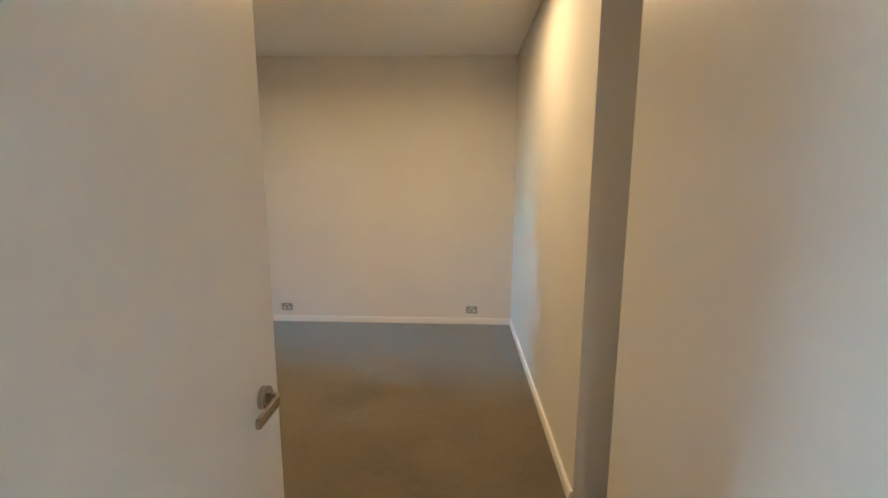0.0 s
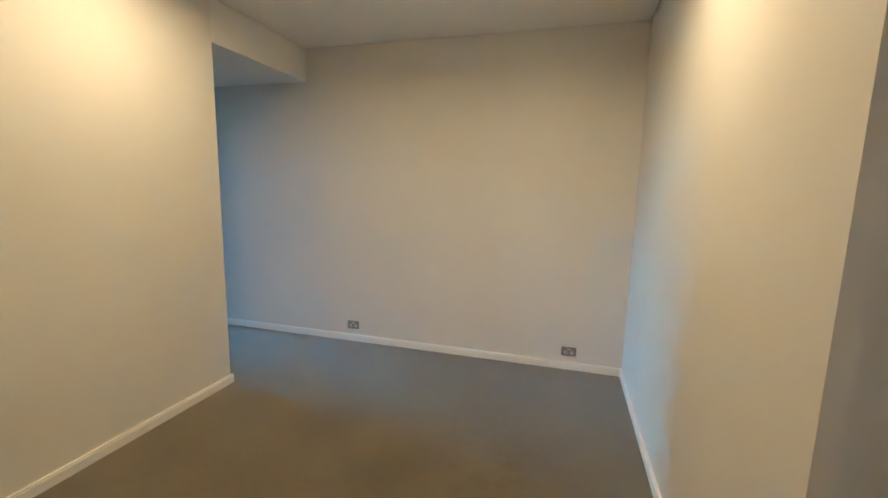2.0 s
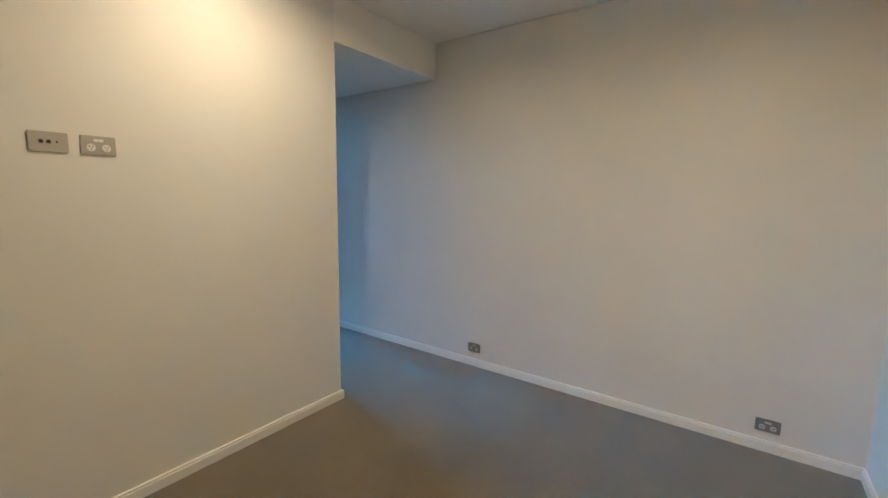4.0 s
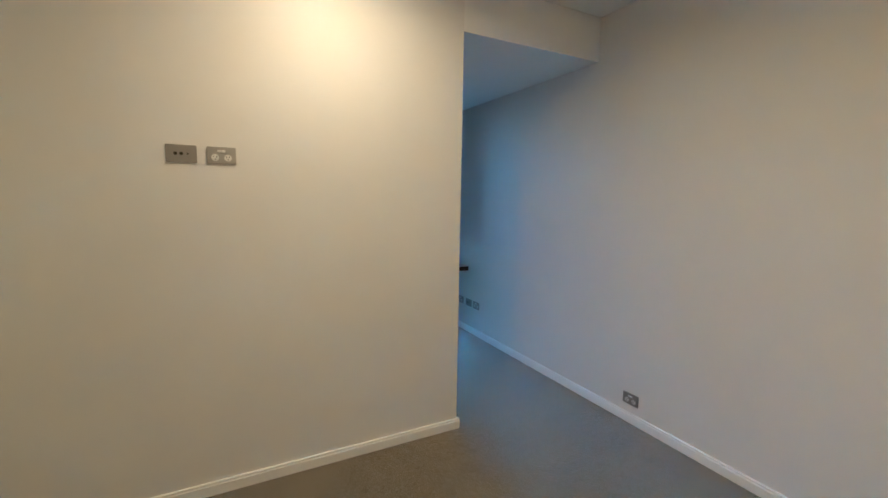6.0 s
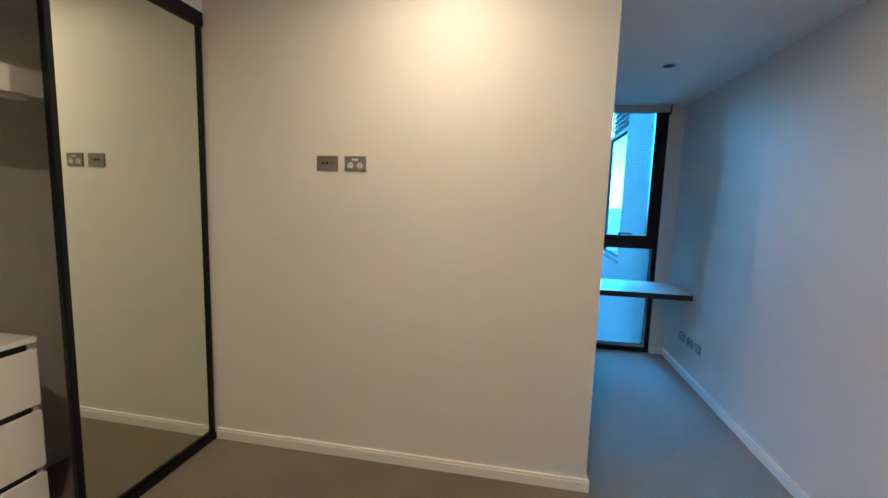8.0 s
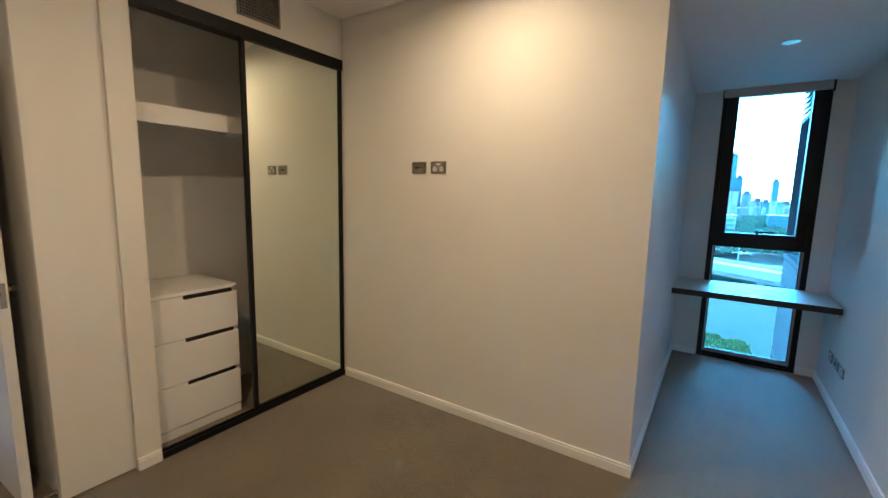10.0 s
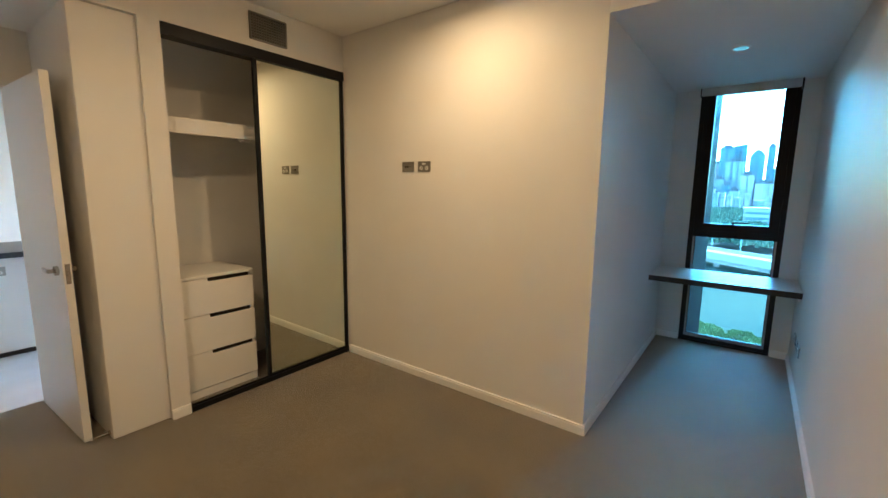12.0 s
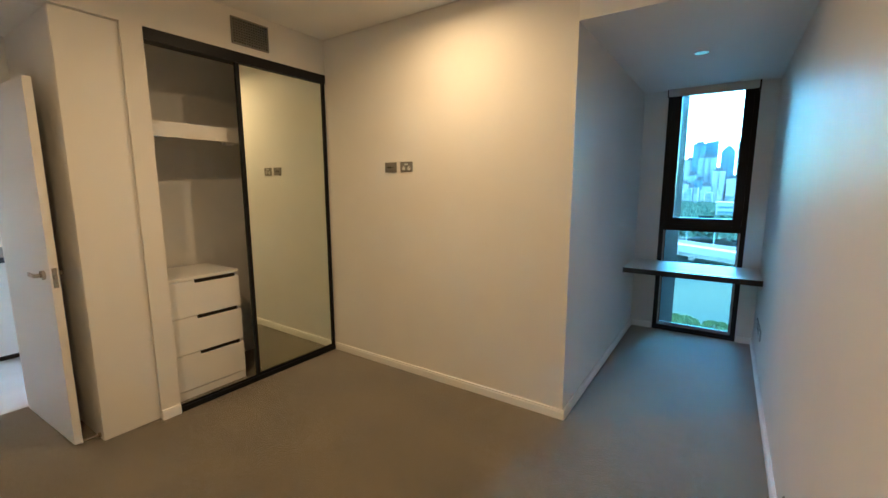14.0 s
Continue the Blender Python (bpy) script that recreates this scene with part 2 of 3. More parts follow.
def prism(points, axis, a, b, bevel=0.0):
    """Extrude a closed outline (pairs) along an axis from a to b."""
    bm = bmesh.new()
    put = {"x": lambda p, q, w: (w, p, q), "y": lambda p, q, w: (p, w, q), "z": lambda p, q, w: (p, q, w)}[axis]
    lo, hi = [bm.verts.new(put(p, q, a)) for p, q in points], [bm.verts.new(put(p, q, b)) for p, q in points]
    bm.faces.new(lo), bm.faces.new(hi)
    for i in range(len(points)):
        j = (i + 1) % len(points)
        bm.faces.new((lo[i], lo[j], hi[j], hi[i]))
    bmesh.ops.recalc_face_normals(bm, faces=bm.faces[:])
    if bevel:
        bmesh.ops.bevel(bm, geom=bm.edges[:], offset=bevel, segments=2, affect="EDGES", clamp_overlap=True)
    return bm


def part(name, bm, mat, parent=None, label="", smooth=False):
    me = bpy.data.meshes.new(name)
    bm.to_mesh(me)
    bm.free()
    me.materials.append(mat)
    if smooth:
        me.shade_smooth()
        me.set_sharp_from_angle(angle=radians(35))
    ob = new(name, me)
    ob.parent = parent
    if label:
        ob["label"] = label
    return ob


def thing(name, label, category, group="", kind="", at=None):
    ob = new(name)
    ob.empty_display_size = 0.05
    if at is not None:
        ob.matrix_basis = at
    return tagged(ob, label, category, group, kind)


def structure(name, bm, mat, label, category):
    return tagged(part(name, bm, mat), label, category, kind="structure")


# ---- the room's shell ----
H, A, C = 2.700, 2.415, 2.760
FAR, RIGHT, WIN, WARD = 1.076, 2.857, -2.270, -2.140

structure("floor", boxes((-2.42, 3.0, -3.10, 1.20, -0.12, 0.0)), CARPET, "grey-brown cut pile carpet over the whole bedroom floor", "carpet")
structure("floor_hall", boxes((-1.2, 5.2, -7.4, -3.10, -0.12, -0.004)), HALLFLOOR, "pale polished tile floor of the living area", "floor")
structure("wall_far", boxes((WIN - 0.18, RIGHT + 0.13, FAR, FAR + 0.14, 0, C)), PAINT, "long off-white painted plasterboard wall", "wall")
structure("wall_television", boxes((-0.12, 0, -2.88, 0, 0, C)), PAINT, "off-white painted wall with two socket plates", "wall")
structure("wall_alcove", boxes((WIN, -0.12, -0.12, 0, 0, C)), PAINT, "off-white painted side wall of the window alcove", "wall")
structure("wall_right", boxes((RIGHT, RIGHT + 0.13, -1.435, FAR, 0, C)), PAINT, "off-white painted wall opposite the alcove", "wall")
structure("wall_side_opening", boxes((RIGHT + 0.13, 3.55, -1.430, -1.295, 0, C), (3.45, 3.55, -1.838, -1.430, 0, C), (RIGHT, 3.45, -1.838, -1.435, A, C)), PAINT, "off-white lining of the narrow side opening", "wall")
structure("wall_entry_right", boxes((RIGHT, 3.55, -3.05, -1.838, 0, A), bevel=0.002), DOORPAINT, "off-white smooth wall of the entry recess", "wall")
structure("floor_side_opening", boxes((3.0, 3.55, -1.90, -1.40, -0.12, 0.0)), CARPET, "grey-brown carpet in the narrow side opening", "carpet")
# thin dark strip added to draw the shade of the gap at this edge
structure("gap_shade_side_opening", boxes((RIGHT + 0.004, RIGHT + 0.022, -1.836, -1.828, 0, A - 0.002), bevel=0.001), DARKGREY, "dark strip standing in for the shaded gap at the side opening's edge", "trim")
structure("wall_window", boxes((WIN - 0.18, WIN, -0.12, 0.213, 0, C), (WIN - 0.18, WIN, 0.940, FAR, 0, C)), PAINT, "off-white wall strips each side of the tall window", "wall")
structure("wall_over_wardrobe", boxes((0, 1.341, -2.26, WARD, 2.424, C)), PAINT, "off-white wall above the wardrobe opening", "wall")
structure("wall_pier", boxes((1.341, 1.454, -2.26, WARD, 0, C)), PAINT, "narrow off-white wall pier beside the wardrobe", "wall")
structure("wall_header", boxes((1.454, RIGHT, -2.26, WARD, A + 0.006, C)), PAINT, "off-white wall above the entry recess", "wall")
structure("wall_over_entry", boxes((RIGHT, 3.55, -3.05, -1.838, A, C)), PAINT, "off-white wall above the entry lining", "wall")
structure("wall_door", boxes((1.454, 1.872, -3.17, -3.05, 0, C), (1.872, 2.725, -3.17, -3.05, 2.075, C), (2.725, 3.0, -3.17, -3.05, 0, C)), PAINT,
          "off-white wall with the bedroom doorway", "wall")
structure("ceiling", boxes((0.010, RIGHT - 0.010, WARD + 0.010, FAR - 0.010, H, H + 0.04)), CEILING, "flat white plaster ceiling with shadow line edges", "ceiling")
structure("ceiling_slab", boxes((-2.5, 3.02, -3.17, 1.22, C, C + 0.2)), CEILING, "plain slab above the ceilings", "ceiling")
structure("ceiling_alcove", boxes((WIN, 0, 0, FAR, A, C)), CEILING, "lowered white plaster ceiling of the window alcove", "ceiling")
structure("ceiling_entry", boxes((1.454, RIGHT + 0.0, -3.05, -2.26, A + 0.006, C)), CEILING, "lowered white plaster ceiling of the entry recess", "ceiling")

# wardrobe shell
structure("wall_wardrobe_back", boxes((0, 1.452, -2.88, -2.78, 0, 2.62)), LAMINATE, "white laminate back of the wardrobe", "wall")
structure("wall_wardrobe_side", boxes((1.424, 1.452, -2.78, -2.262, 0, 2.62)), LAMINATE, "white laminate side of the wardrobe", "wall")
structure("ceiling_wardrobe", boxes((0, 1.424, -2.78, -2.262, 2.55, 2.62)), LAMINATE, "white laminate top of the wardrobe", "ceiling")


# ---- skirting ----
def skirting(x0, y0, x1, y1, nx, ny):
    """A skirting board between two points of a wall's foot, standing proud along (nx, ny)."""
    d = Vector((x1 - x0, y1 - y0, 0))
    length = d.length
    d.normalize()
    outline = [(0, 0), (0.016, 0), (0.016, 0.050), (0.0150, 0.0520), (0.0125, 0.0525), (0.0125, 0.0630), (0.011, 0.0645), (0, 0.0645)]
    bm = bmesh.new()
    rings = []
    for s in (0, length):
        rings.append([bm.verts.new((x0 + d.x * s + nx * p, y0 + d.y * s + ny * p, q)) for p, q in outline])
    bm.faces.new(rings[0]), bm.faces.new(rings[1])
    for i in range(len(outline)):
        j = (i + 1) % len(outline)
        bm.faces.new((rings[0][i], rings[0][j], rings[1][j], rings[1][i]))
    bmesh.ops.recalc_face_normals(bm, faces=bm.faces[:])
    return structure("baseboard", bm, TRIM, "white painted skirting board with a stepped top", "skirting board")


skirting(-2.254, FAR, RIGHT, FAR, 0, -1)
skirting(RIGHT, -1.433, RIGHT, FAR - 0.0165, -1, 0)
skirting(0, WARD + 0.014, 0, 0.016, 1, 0)
skirting(-2.254, 0, -0.0005, 0, 0, 1)
skirting(1.345, WARD, 1.4545, WARD, 0, 1)
skirting(WIN, 0, WIN, 0.206, 1, 0)
skirting(WIN, 0.947, WIN, FAR, 1, 0)


# ---- window at the end of the alcove ----
def window():
    w = thing("window_1", "tall black aluminium window with an awning sash over a fixed pane", "window", kind="structure", at=pose(WIN, 0.5765, 0))
    y0, y1, z0, z1 = 0.213 - 0.5765, 0.940 - 0.5765, 0.0, 2.413
    part("window_frame", boxes((-0.13, -0.004, y0, y0 + 0.040, z0, z1), (-0.13, -0.004, y1 - 0.040, y1, z0, z1),
                               (-0.13, -0.004, y0 + 0.040, y1 - 0.040, z0, 0.045), (-0.13, -0.080, y0 + 0.040, y1 - 0.040, 2.375, z1), (-0.13, -0.080, y0 + 0.040, y0 + 0.070, 1.112, 2.375), (-0.13, -0.080, y1 - 0.070, y1 - 0.040, 1.112, 2.375), (-0.13, -0.080, y0 + 0.070, y1 - 0.070, 1.112, 1.135),
                               (-0.13, -0.004, y0 + 0.040, y1 - 0.040, 1.050, 1.112), bevel=0.002), BLACK, w)
    sash = part("sash", boxes((-0.075, 0.004, y0 + 0.0405, y0 + 0.120, 1.1125, 2.411), (-0.075, 0.004, y1 - 0.114, y1 - 0.0405, 1.1125, 2.411),
                              (-0.075, 0.004, y0 + 0.120, y1 - 0.114, 1.1125, 1.180), (-0.075, 0.004, y0 + 0.120, y1 - 0.114, 2.358, 2.411), bevel=0.003), BLACK, w)
    pane = part("pane", boxes((-0.046, -0.040, y0 + 0.118, y1 - 0.112, 1.178, 2.36)), GLASS, sash)
    low = part("pane", boxes((-0.060, -0.054, y0 + 0.036, y1 - 0.036, 0.042, 1.054)), GLASS, w)
    pane.visible_shadow = low.visible_shadow = False
    part("glazing_bead", boxes((-0.053, -0.030, y0 + 0.0405, y0 + 0.053, 0.0455, 1.0495), (-0.053, -0.030, y1 - 0.053, y1 - 0.0405, 0.0455, 1.0495),
                               (-0.053, -0.030, y0 + 0.0535, y1 - 0.0535, 0.0455, 0.070), bevel=0.001), POST, w, "pale aluminium glazing bead")
    part("gasket", boxes((-0.053, -0.036, y0 + 0.0535, y0 + 0.060, 0.0705, 1.0495), (-0.053, -0.036, y1 - 0.060, y1 - 0.0535, 0.0705, 1.0495),
                         (-0.053, -0.036, y0 + 0.0605, y1 - 0.0605, 0.0705, 0.077)), BLACK, w, "thin black rubber gasket")
    catch = part("handle", boxes((0.005, 0.016, -0.030, 0.060, 1.146, 1.176), (0.016, 0.040, -0.022, -0.002, 1.160, 1.196), bevel=0.003), BLACK, w, "black cam handle")
    part("lever", boxes((0.034, 0.046, -0.024, 0.105, 1.190, 1.206), bevel=0.004), BLACK, catch)
    part("window_sill", boxes((-0.004, 0.003, y0, y1, 0.0, 0.022), bevel=0.001), BLACK, w)
    return w


window()


def roller_blind():
    b = thing("roller_blind", "pale grey roller blind rolled up at the window head", "blind", at=pose(WIN, 0.5765, 2.36))
    part("fabric_roll", cyl(pose(0.034, 0, 0.018, 90), 0.027, 0.690, 24), BLIND, b, smooth=True)
    part("fascia", boxes((0.060, 0.066, -0.358, 0.350, -0.014, 0.054), bevel=0.002), BLIND, b)
    part("bottom_bar", boxes((0.028, 0.044, -0.345, 0.345, -0.012, 0.002), bevel=0.003), BLIND, b)
    part("bracket", boxes((0.005, 0.066, -0.366, -0.359, -0.020, 0.054), bevel=0.001), BLACK, b, "black end bracket")
    part("bracket", boxes((0.005, 0.066, 0.351, 0.363, -0.030, 0.054), bevel=0.001), BLACK, b, "black end bracket")
    return b


roller_blind()


def desk_shelf():
    d = thing("desk_shelf", "white wall-to-wall desk shelf with a black front edge", "desk", at=pose(-1.668, 0.535, 0.685))
    part("desktop", boxes((-0.587, -0.0025, -0.533, 0.533, 0.0, 0.0455), bevel=0.001), LAMINATE, d)
    part("front_edge", boxes((-0.0022, 0.0, -0.533, 0.533, -0.002, 0.0445)), BLACKEDGE, d, "black edge band")
    part("wall_cleat", boxes((-0.54, -0.08, -0.5335, -0.515, -0.040, -0.0005)), LAMINATE, d)
    part("wall_cleat", boxes((-0.54, -0.08, 0.515, 0.5335, -0.040, -0.0005)), LAMINATE, d)
    return d


desk_shelf()


# ---- socket plates ----
def plate_base(name, label, group):
    t = thing(name, label, "wall socket", group)
    bm = boxes((0.0, 0.0075, -0.059, 0.059, -0.038, 0.038), bevel=0.0022)
    part("face_plate", bm, STEEL, t, "brushed stainless steel")
    return t


def power_outlet(label, group):
    t = plate_base("power_outlet", label, group)
    for y in (-0.0085, 0.0085):
        part("switch", boxes((0.0072, 0.0112, y - 0.0078, y + 0.0078, 0.014, 0.025), bevel=0.0012), PLASTIC, t, "white rocker switch")
    for y in (-0.026, 0.026):
        socket = part("socket", cyl(pose(0.0078, y, -0.010, 0, 90), 0.0155, 0.003, 24, 0.0008), SOCKETFACE, t, "round steel socket face with its bright reflection in the colour", smooth=True)
        slots = bmesh.new()
        for dy, dz, turn in ((-0.006, 0.004, 30), (0.006, 0.004, -30), (0, -0.007, 0)):
            v = add_box(slots, 0.0090, 0.0096, -0.0011, 0.0011, -0.0040, 0.0040)
            bmesh.ops.transform(slots, matrix=pose(0, y + dy, -0.010 + dz, turn), verts=v)
        part("slots", slots, SLOT, socket)
    return t


def data_outlet(label, group):
    t = plate_base("data_outlet", label, group)
    for y, mat in ((-0.022, SLOT), (0.0, SLOT), (0.024, PLASTIC)):
        ring = part("jack", cyl(pose(0.0082, y, 0.0, 0, 90), 0.0080, 0.0035, 20, 0.0008), DARKGREY if mat is SLOT else STEEL, t, "small round jack", smooth=True)
        part("jack_core", cyl(pose(0.0102, y, 0.0, 0, 90), 0.0058, 0.0012, 16 if mat is SLOT else 3), SLOT, ring)
    return t


first = power_outlet("brushed steel double power outlet high on the television wall", "wall sockets")
first.matrix_basis = pose(0, -1.262, 1.640)
data = data_outlet("brushed steel data plate with three jacks on the television wall", "wall sockets")
data.matrix_basis = pose(0, -1.418, 1.640)
for x, z, words in ((0.447, 0.160, "steel double power outlet low on the long wall near the alcove"), (2.440, 0.156, "steel double power outlet low on the long wall near the corner")):
    copy_thing(first, pose(x, FAR, z, 0, 0, -90))["label"] = words
for x in (-1.83, -1.50):
    copy_thing(first, pose(x, FAR, 0.328, 0, 0, -90))["label"] = "steel power outlet under the desk shelf"
copy_thing(data, pose(-1.655, FAR, 0.328, 0, 0, -90))["label"] = "steel data plate under the desk shelf"


# ---- ceiling fittings ----
def downlight(x, y, z, lens, label):
    t = thing("downlight", label, "downlight", "recessed ceiling downlights", at=pose(x, y, z))
    bm = bmesh.new()
    outer, inner, n = 0.056, 0.044, 40
    ring = [[bm.verts.new((r * math.cos(a), r * math.sin(a), h)) for a in (2 * math.pi * i / n for i in range(n))]
            for r, h in ((outer, -0.0005), (outer - 0.002, -0.004), (inner + 0.002, -0.0045), (inner, -0.002), (inner, -0.0005))]
    for p, q in zip(ring, ring[1:]):
        for i in range(n):
            bm.faces.new((p[i], p[(i + 1) % n], q[(i + 1) % n], q[i]))
    bmesh.ops.recalc_face_normals(bm, faces=bm.faces[:])
    part("trim_ring", bm, PLASTIC, t, smooth=True)
    part("lens", cyl(pose(0, 0, -0.0017), 0.0435, 0.002, 36), lens, t, "round diffuser lens", smooth=True)
    return t


downlight(-1.058, 0.540, A, LENS, "white round downlight switched off in the alcove ceiling")
downlight(0.60, -0.77, H, GLOW, "lit warm round downlight near the television wall")
# fitting for the added living area lamp, out of view
downlight(2.40, -5.60, C, GLOW, "unseen warm downlight added to light the door from the living area")
downlight(2.32, -0.68, H, GLOW, "lit warm round downlight near the entry side wall")


def air_grille():
    t = thing("air_vent", "metal egg-crate air grille above the wardrobe", "air vent", at=pose(0.664, WARD, 2.472))
    w, h = 0.278, 0.177
    # flat dark sheet paints the shade inside the duct
    part("backing", boxes((-w / 2 + 0.004, w / 2 - 0.004, 0.0005, 0.002, 0.004, h - 0.004)), SLOT, t, "dark sheet for the shade inside the duct")
    part("frame", boxes((-w / 2, -w / 2 + 0.010, 0.0005, 0.016, 0, h), (w / 2 - 0.010, w / 2, 0.0005, 0.016, 0, h),
                        (-w / 2 + 0.010, w / 2 - 0.010, 0.0005, 0.016, 0, 0.010), (-w / 2 + 0.010, w / 2 - 0.010, 0.0005, 0.016, h - 0.010, h), bevel=0.001), GRILLE, t)
    for i in range(13):
        x = -w / 2 + 0.010 + (w - 0.020) * (i + 1) / 14
        part("slat", boxes((x - 0.0022, x + 0.0022, 0.003, 0.0135, 0.010, h - 0.010)), GRILLE, t)
    for i in range(8):
        z = 0.010 + (h - 0.020) * (i + 1) / 9
        part("slat", boxes((-w / 2 + 0.010, w / 2 - 0.010, 0.0028, 0.0145, z - 0.0024, z + 0.0024)), GRILLE, t)
    return t


air_grille()


# ---- wardrobe ----
def wardrobe_track():
    t = thing("wardrobe_track", "black aluminium sliding door tracks framing the wardrobe", "door track", at=pose(0.67, WARD, 0))
    part("top_rail", boxes((-0.6695, 0.671, -0.090, 0.004, 2.352, 2.4235), bevel=0.002), BLACK, t)
    part("bottom_rail", boxes((-0.6695, 0.671, -0.050, 0.010, 0.001, 0.010), (-0.6695, 0.671, 0.0, 0.010, 0.010, 0.038), (-0.6695, 0.671, -0.050, -0.043, 0.010, 0.030), bevel=0.001), BLACK, t)
    return t


wardrobe_track()


def mirror_door():
    t = thing("mirror_door", "sliding mirror wardrobe door in a black frame", "wardrobe door", at=pose(0.394, -2.159, 0.032, 0, 0, -0.4))
    w, h = 0.389, 2.336
    part("stile", boxes((w - 0.028, w, -0.014, 0.014, 0, h), bevel=0.003), BLACK, t)
    part("stile", boxes((-w, -w + 0.028, -0.014, 0.014, 0, h), bevel=0.003), BLACK, t)
    part("rail", boxes((-w + 0.0285, w - 0.0285, -0.013, 0.013, 0, 0.020), bevel=0.002), BLACK, t)
    part("rail", boxes((-w + 0.0285, w - 0.0285, -0.013, 0.013, h - 0.018, h), bevel=0.002), BLACK, t)
    part("mirror", boxes((-w + 0.024, w - 0.024, -0.004, 0.002, 0.016, h - 0.014)), MIRROR, t, "clear silvered mirror")
    return t


mirror_door()


def wardrobe_shelf():
    t = thing("wardrobe_shelf", "white laminate shelf with a deep front fascia in the wardrobe", "shelf", at=pose(0.712, -2.52, 1.809))
    part("board", boxes((-0.708, 0.708, -0.228, 0.204, 0.090, 0.108), bevel=0.001), LAMINATE, t)
    part("fascia", boxes((-0.708, 0.708, 0.2045, 0.224, 0.008, 0.108), bevel=0.0015), LAMINATE, t)
    part("cleat", boxes((0.02, 0.04, -0.228, 0.204, 0.060, 0.0895)), LAMINATE, t)
    part("bracket", boxes((0.020, 0.085, 0.150, 0.200, -0.010, 0.0075), bevel=0.002), LAMINATE, t, "white rail bracket under the shelf")
    return t


wardrobe_shelf()


def drawer_front(x0, x1, z0, z1, notch):
    """A slab with a finger slot cut along its top edge, from x0 to notch, with rounded inner corner."""
    d, r = 0.026, 0.012
    pts = [(x0, z0), (x1, z0), (x1, z1), (notch, z1)]
    pts += [(notch - r + r * math.cos(a), z1 - d + r - r * math.sin(a)) for a in (0, 0.4, 0.8, 1.2, math.pi / 2)]
    pts += [(x0, z1 - d)]
    return prism(pts, "y", -0.009, 0.009, 0.0012)


def drawer_unit():
    t = thing("drawer_unit", "white three-drawer unit with black finger slots in the wardrobe", "drawers", at=pose(1.11, -2.29, 0))
    l, r = -0.312, 0.312
    part("body", boxes((l, l + 0.018, -0.44, -0.012, 0, 0.851), (r - 0.018, r, -0.44, -0.012, 0, 0.851), (l + 0.018, r - 0.018, -0.44, -0.425, 0, 0.851),
                       (l + 0.018, r - 0.018, -0.425, -0.012, 0.05, 0.066)), LAMINATE, t)
    part("top", boxes((l - 0.004, r, -0.475, 0.010, 0.8515, 0.872), bevel=0.0012), LAMINATE, t)
    part("plinth", boxes((l + 0.001, r, -0.0095, 0.003, 0.001, 0.058), bevel=0.001), LAMINATE, t)
    # near-black panel gives the finger slots their shade by colour
    part("slot_backing", boxes((l + 0.019, r - 0.019, -0.030, -0.018, 0.07, 0.850)), SLOT, t, "dark panel for the shade behind the finger slots")
    for z0, z1 in ((0.064, 0.323), (0.327, 0.589), (0.593, 0.848)):
        part("drawer", drawer_front(l, r, z0, z1, 0.012), LAMINATE, t)
    return t


drawer_unit()


# ---- tall cupboard beside the door ----
def tall_cupboard():
    t = thing("tall_cupboard", "tall flush white cupboard panel beside the bedroom door", "cupboard", at=pose(1.6035, -2.163, 0))
    part("carcass", boxes((-0.149, 0.1495, -0.885, -0.020, 0.001, A + 0.003), bevel=0.001), DOORPAINT, t)
    part("door", boxes((-0.1487, 0.1495, -0.0185, 0.0, 0.006, A + 0.001), bevel=0.0015), DOORPAINT, t)
    return t


tall_cupboard()


# ---- bedroom door ----
def lever(parent, side, x):
    """A round rose and a flat bar lever that turns a rounded corner."""
    rose = part("rose", cyl(pose(x + side * 0.008, 0.708, 1.011, 0, 90), 0.0265, 0.018, 32, 0.002), NICKEL, parent, "round satin nickel rose", smooth=True)
    line = [(0.014, 0.708), (0.026, 0.708)] + [(0.026 + 0.015 * math.sin(a), 0.693 + 0.015 * math.cos(a)) for a in (0.4, 0.8, 1.2, math.pi / 2)] + [(0.041, 0.663), (0.039, 0.598)]
    near, far = [], []
    for i, (u, v) in enumerate(line):
        (u0, v0), (u1, v1) = line[max(i - 1, 0)], line[min(i + 1, len(line) - 1)]
        n = Vector((v0 - v1, u1 - u0)).normalized() * 0.0055
        near.append((x + side * (u + n.x), v + n.y))
        far.append((x + side * (u - n.x), v - n.y))
    part("lever_arm", prism(near + far[::-1], "z", 1.000, 1.022, 0.0015), NICKEL, rose, "flat bar lever")


def bedroom_door():
    t = thing("door_1", "white flush bedroom door standing open at right angles", "door", kind="structure", at=pose(1.903, -3.043, 0.0, 0, 0, 2.5))
    part("leaf", boxes((-0.038, 0.0, 0.0, 0.797, 0.010, 2.058), bevel=0.002), DOORPAINT, t)
    handle = part("door_handle", boxes((-0.030, -0.008, 0.7968, 0.7985, 0.945, 1.055), bevel=0.0004), NICKEL, t, "satin latch plate on the door edge")
    part("latch", boxes((-0.024, -0.013, 0.7985, 0.8015, 0.993, 1.015), bevel=0.002), NICKEL, handle)
    lever(t, 1, 0.0)
    lever(t, -1, -0.038)
    for z in (0.22, 1.03, 1.84):
        part("hinge", cyl(pose(-0.045, -0.004, z), 0.006, 0.095, 14), NICKEL, t, smooth=True)
    return t


bedroom_door()
part_frame = thing("door_frame", "white painted door frame of the bedroom doorway", "door frame", kind="structure", at=pose(2.30, -3.11, 0))
part("jamb", boxes((-0.4275, -0.4135, -0.062, 0.012, 0, 2.0605), bevel=0.001), TRIM, part_frame)
part("jamb", boxes((0.4105, 0.4245, -0.062, 0.062, 0, 2.0605), bevel=0.001), TRIM, part_frame)
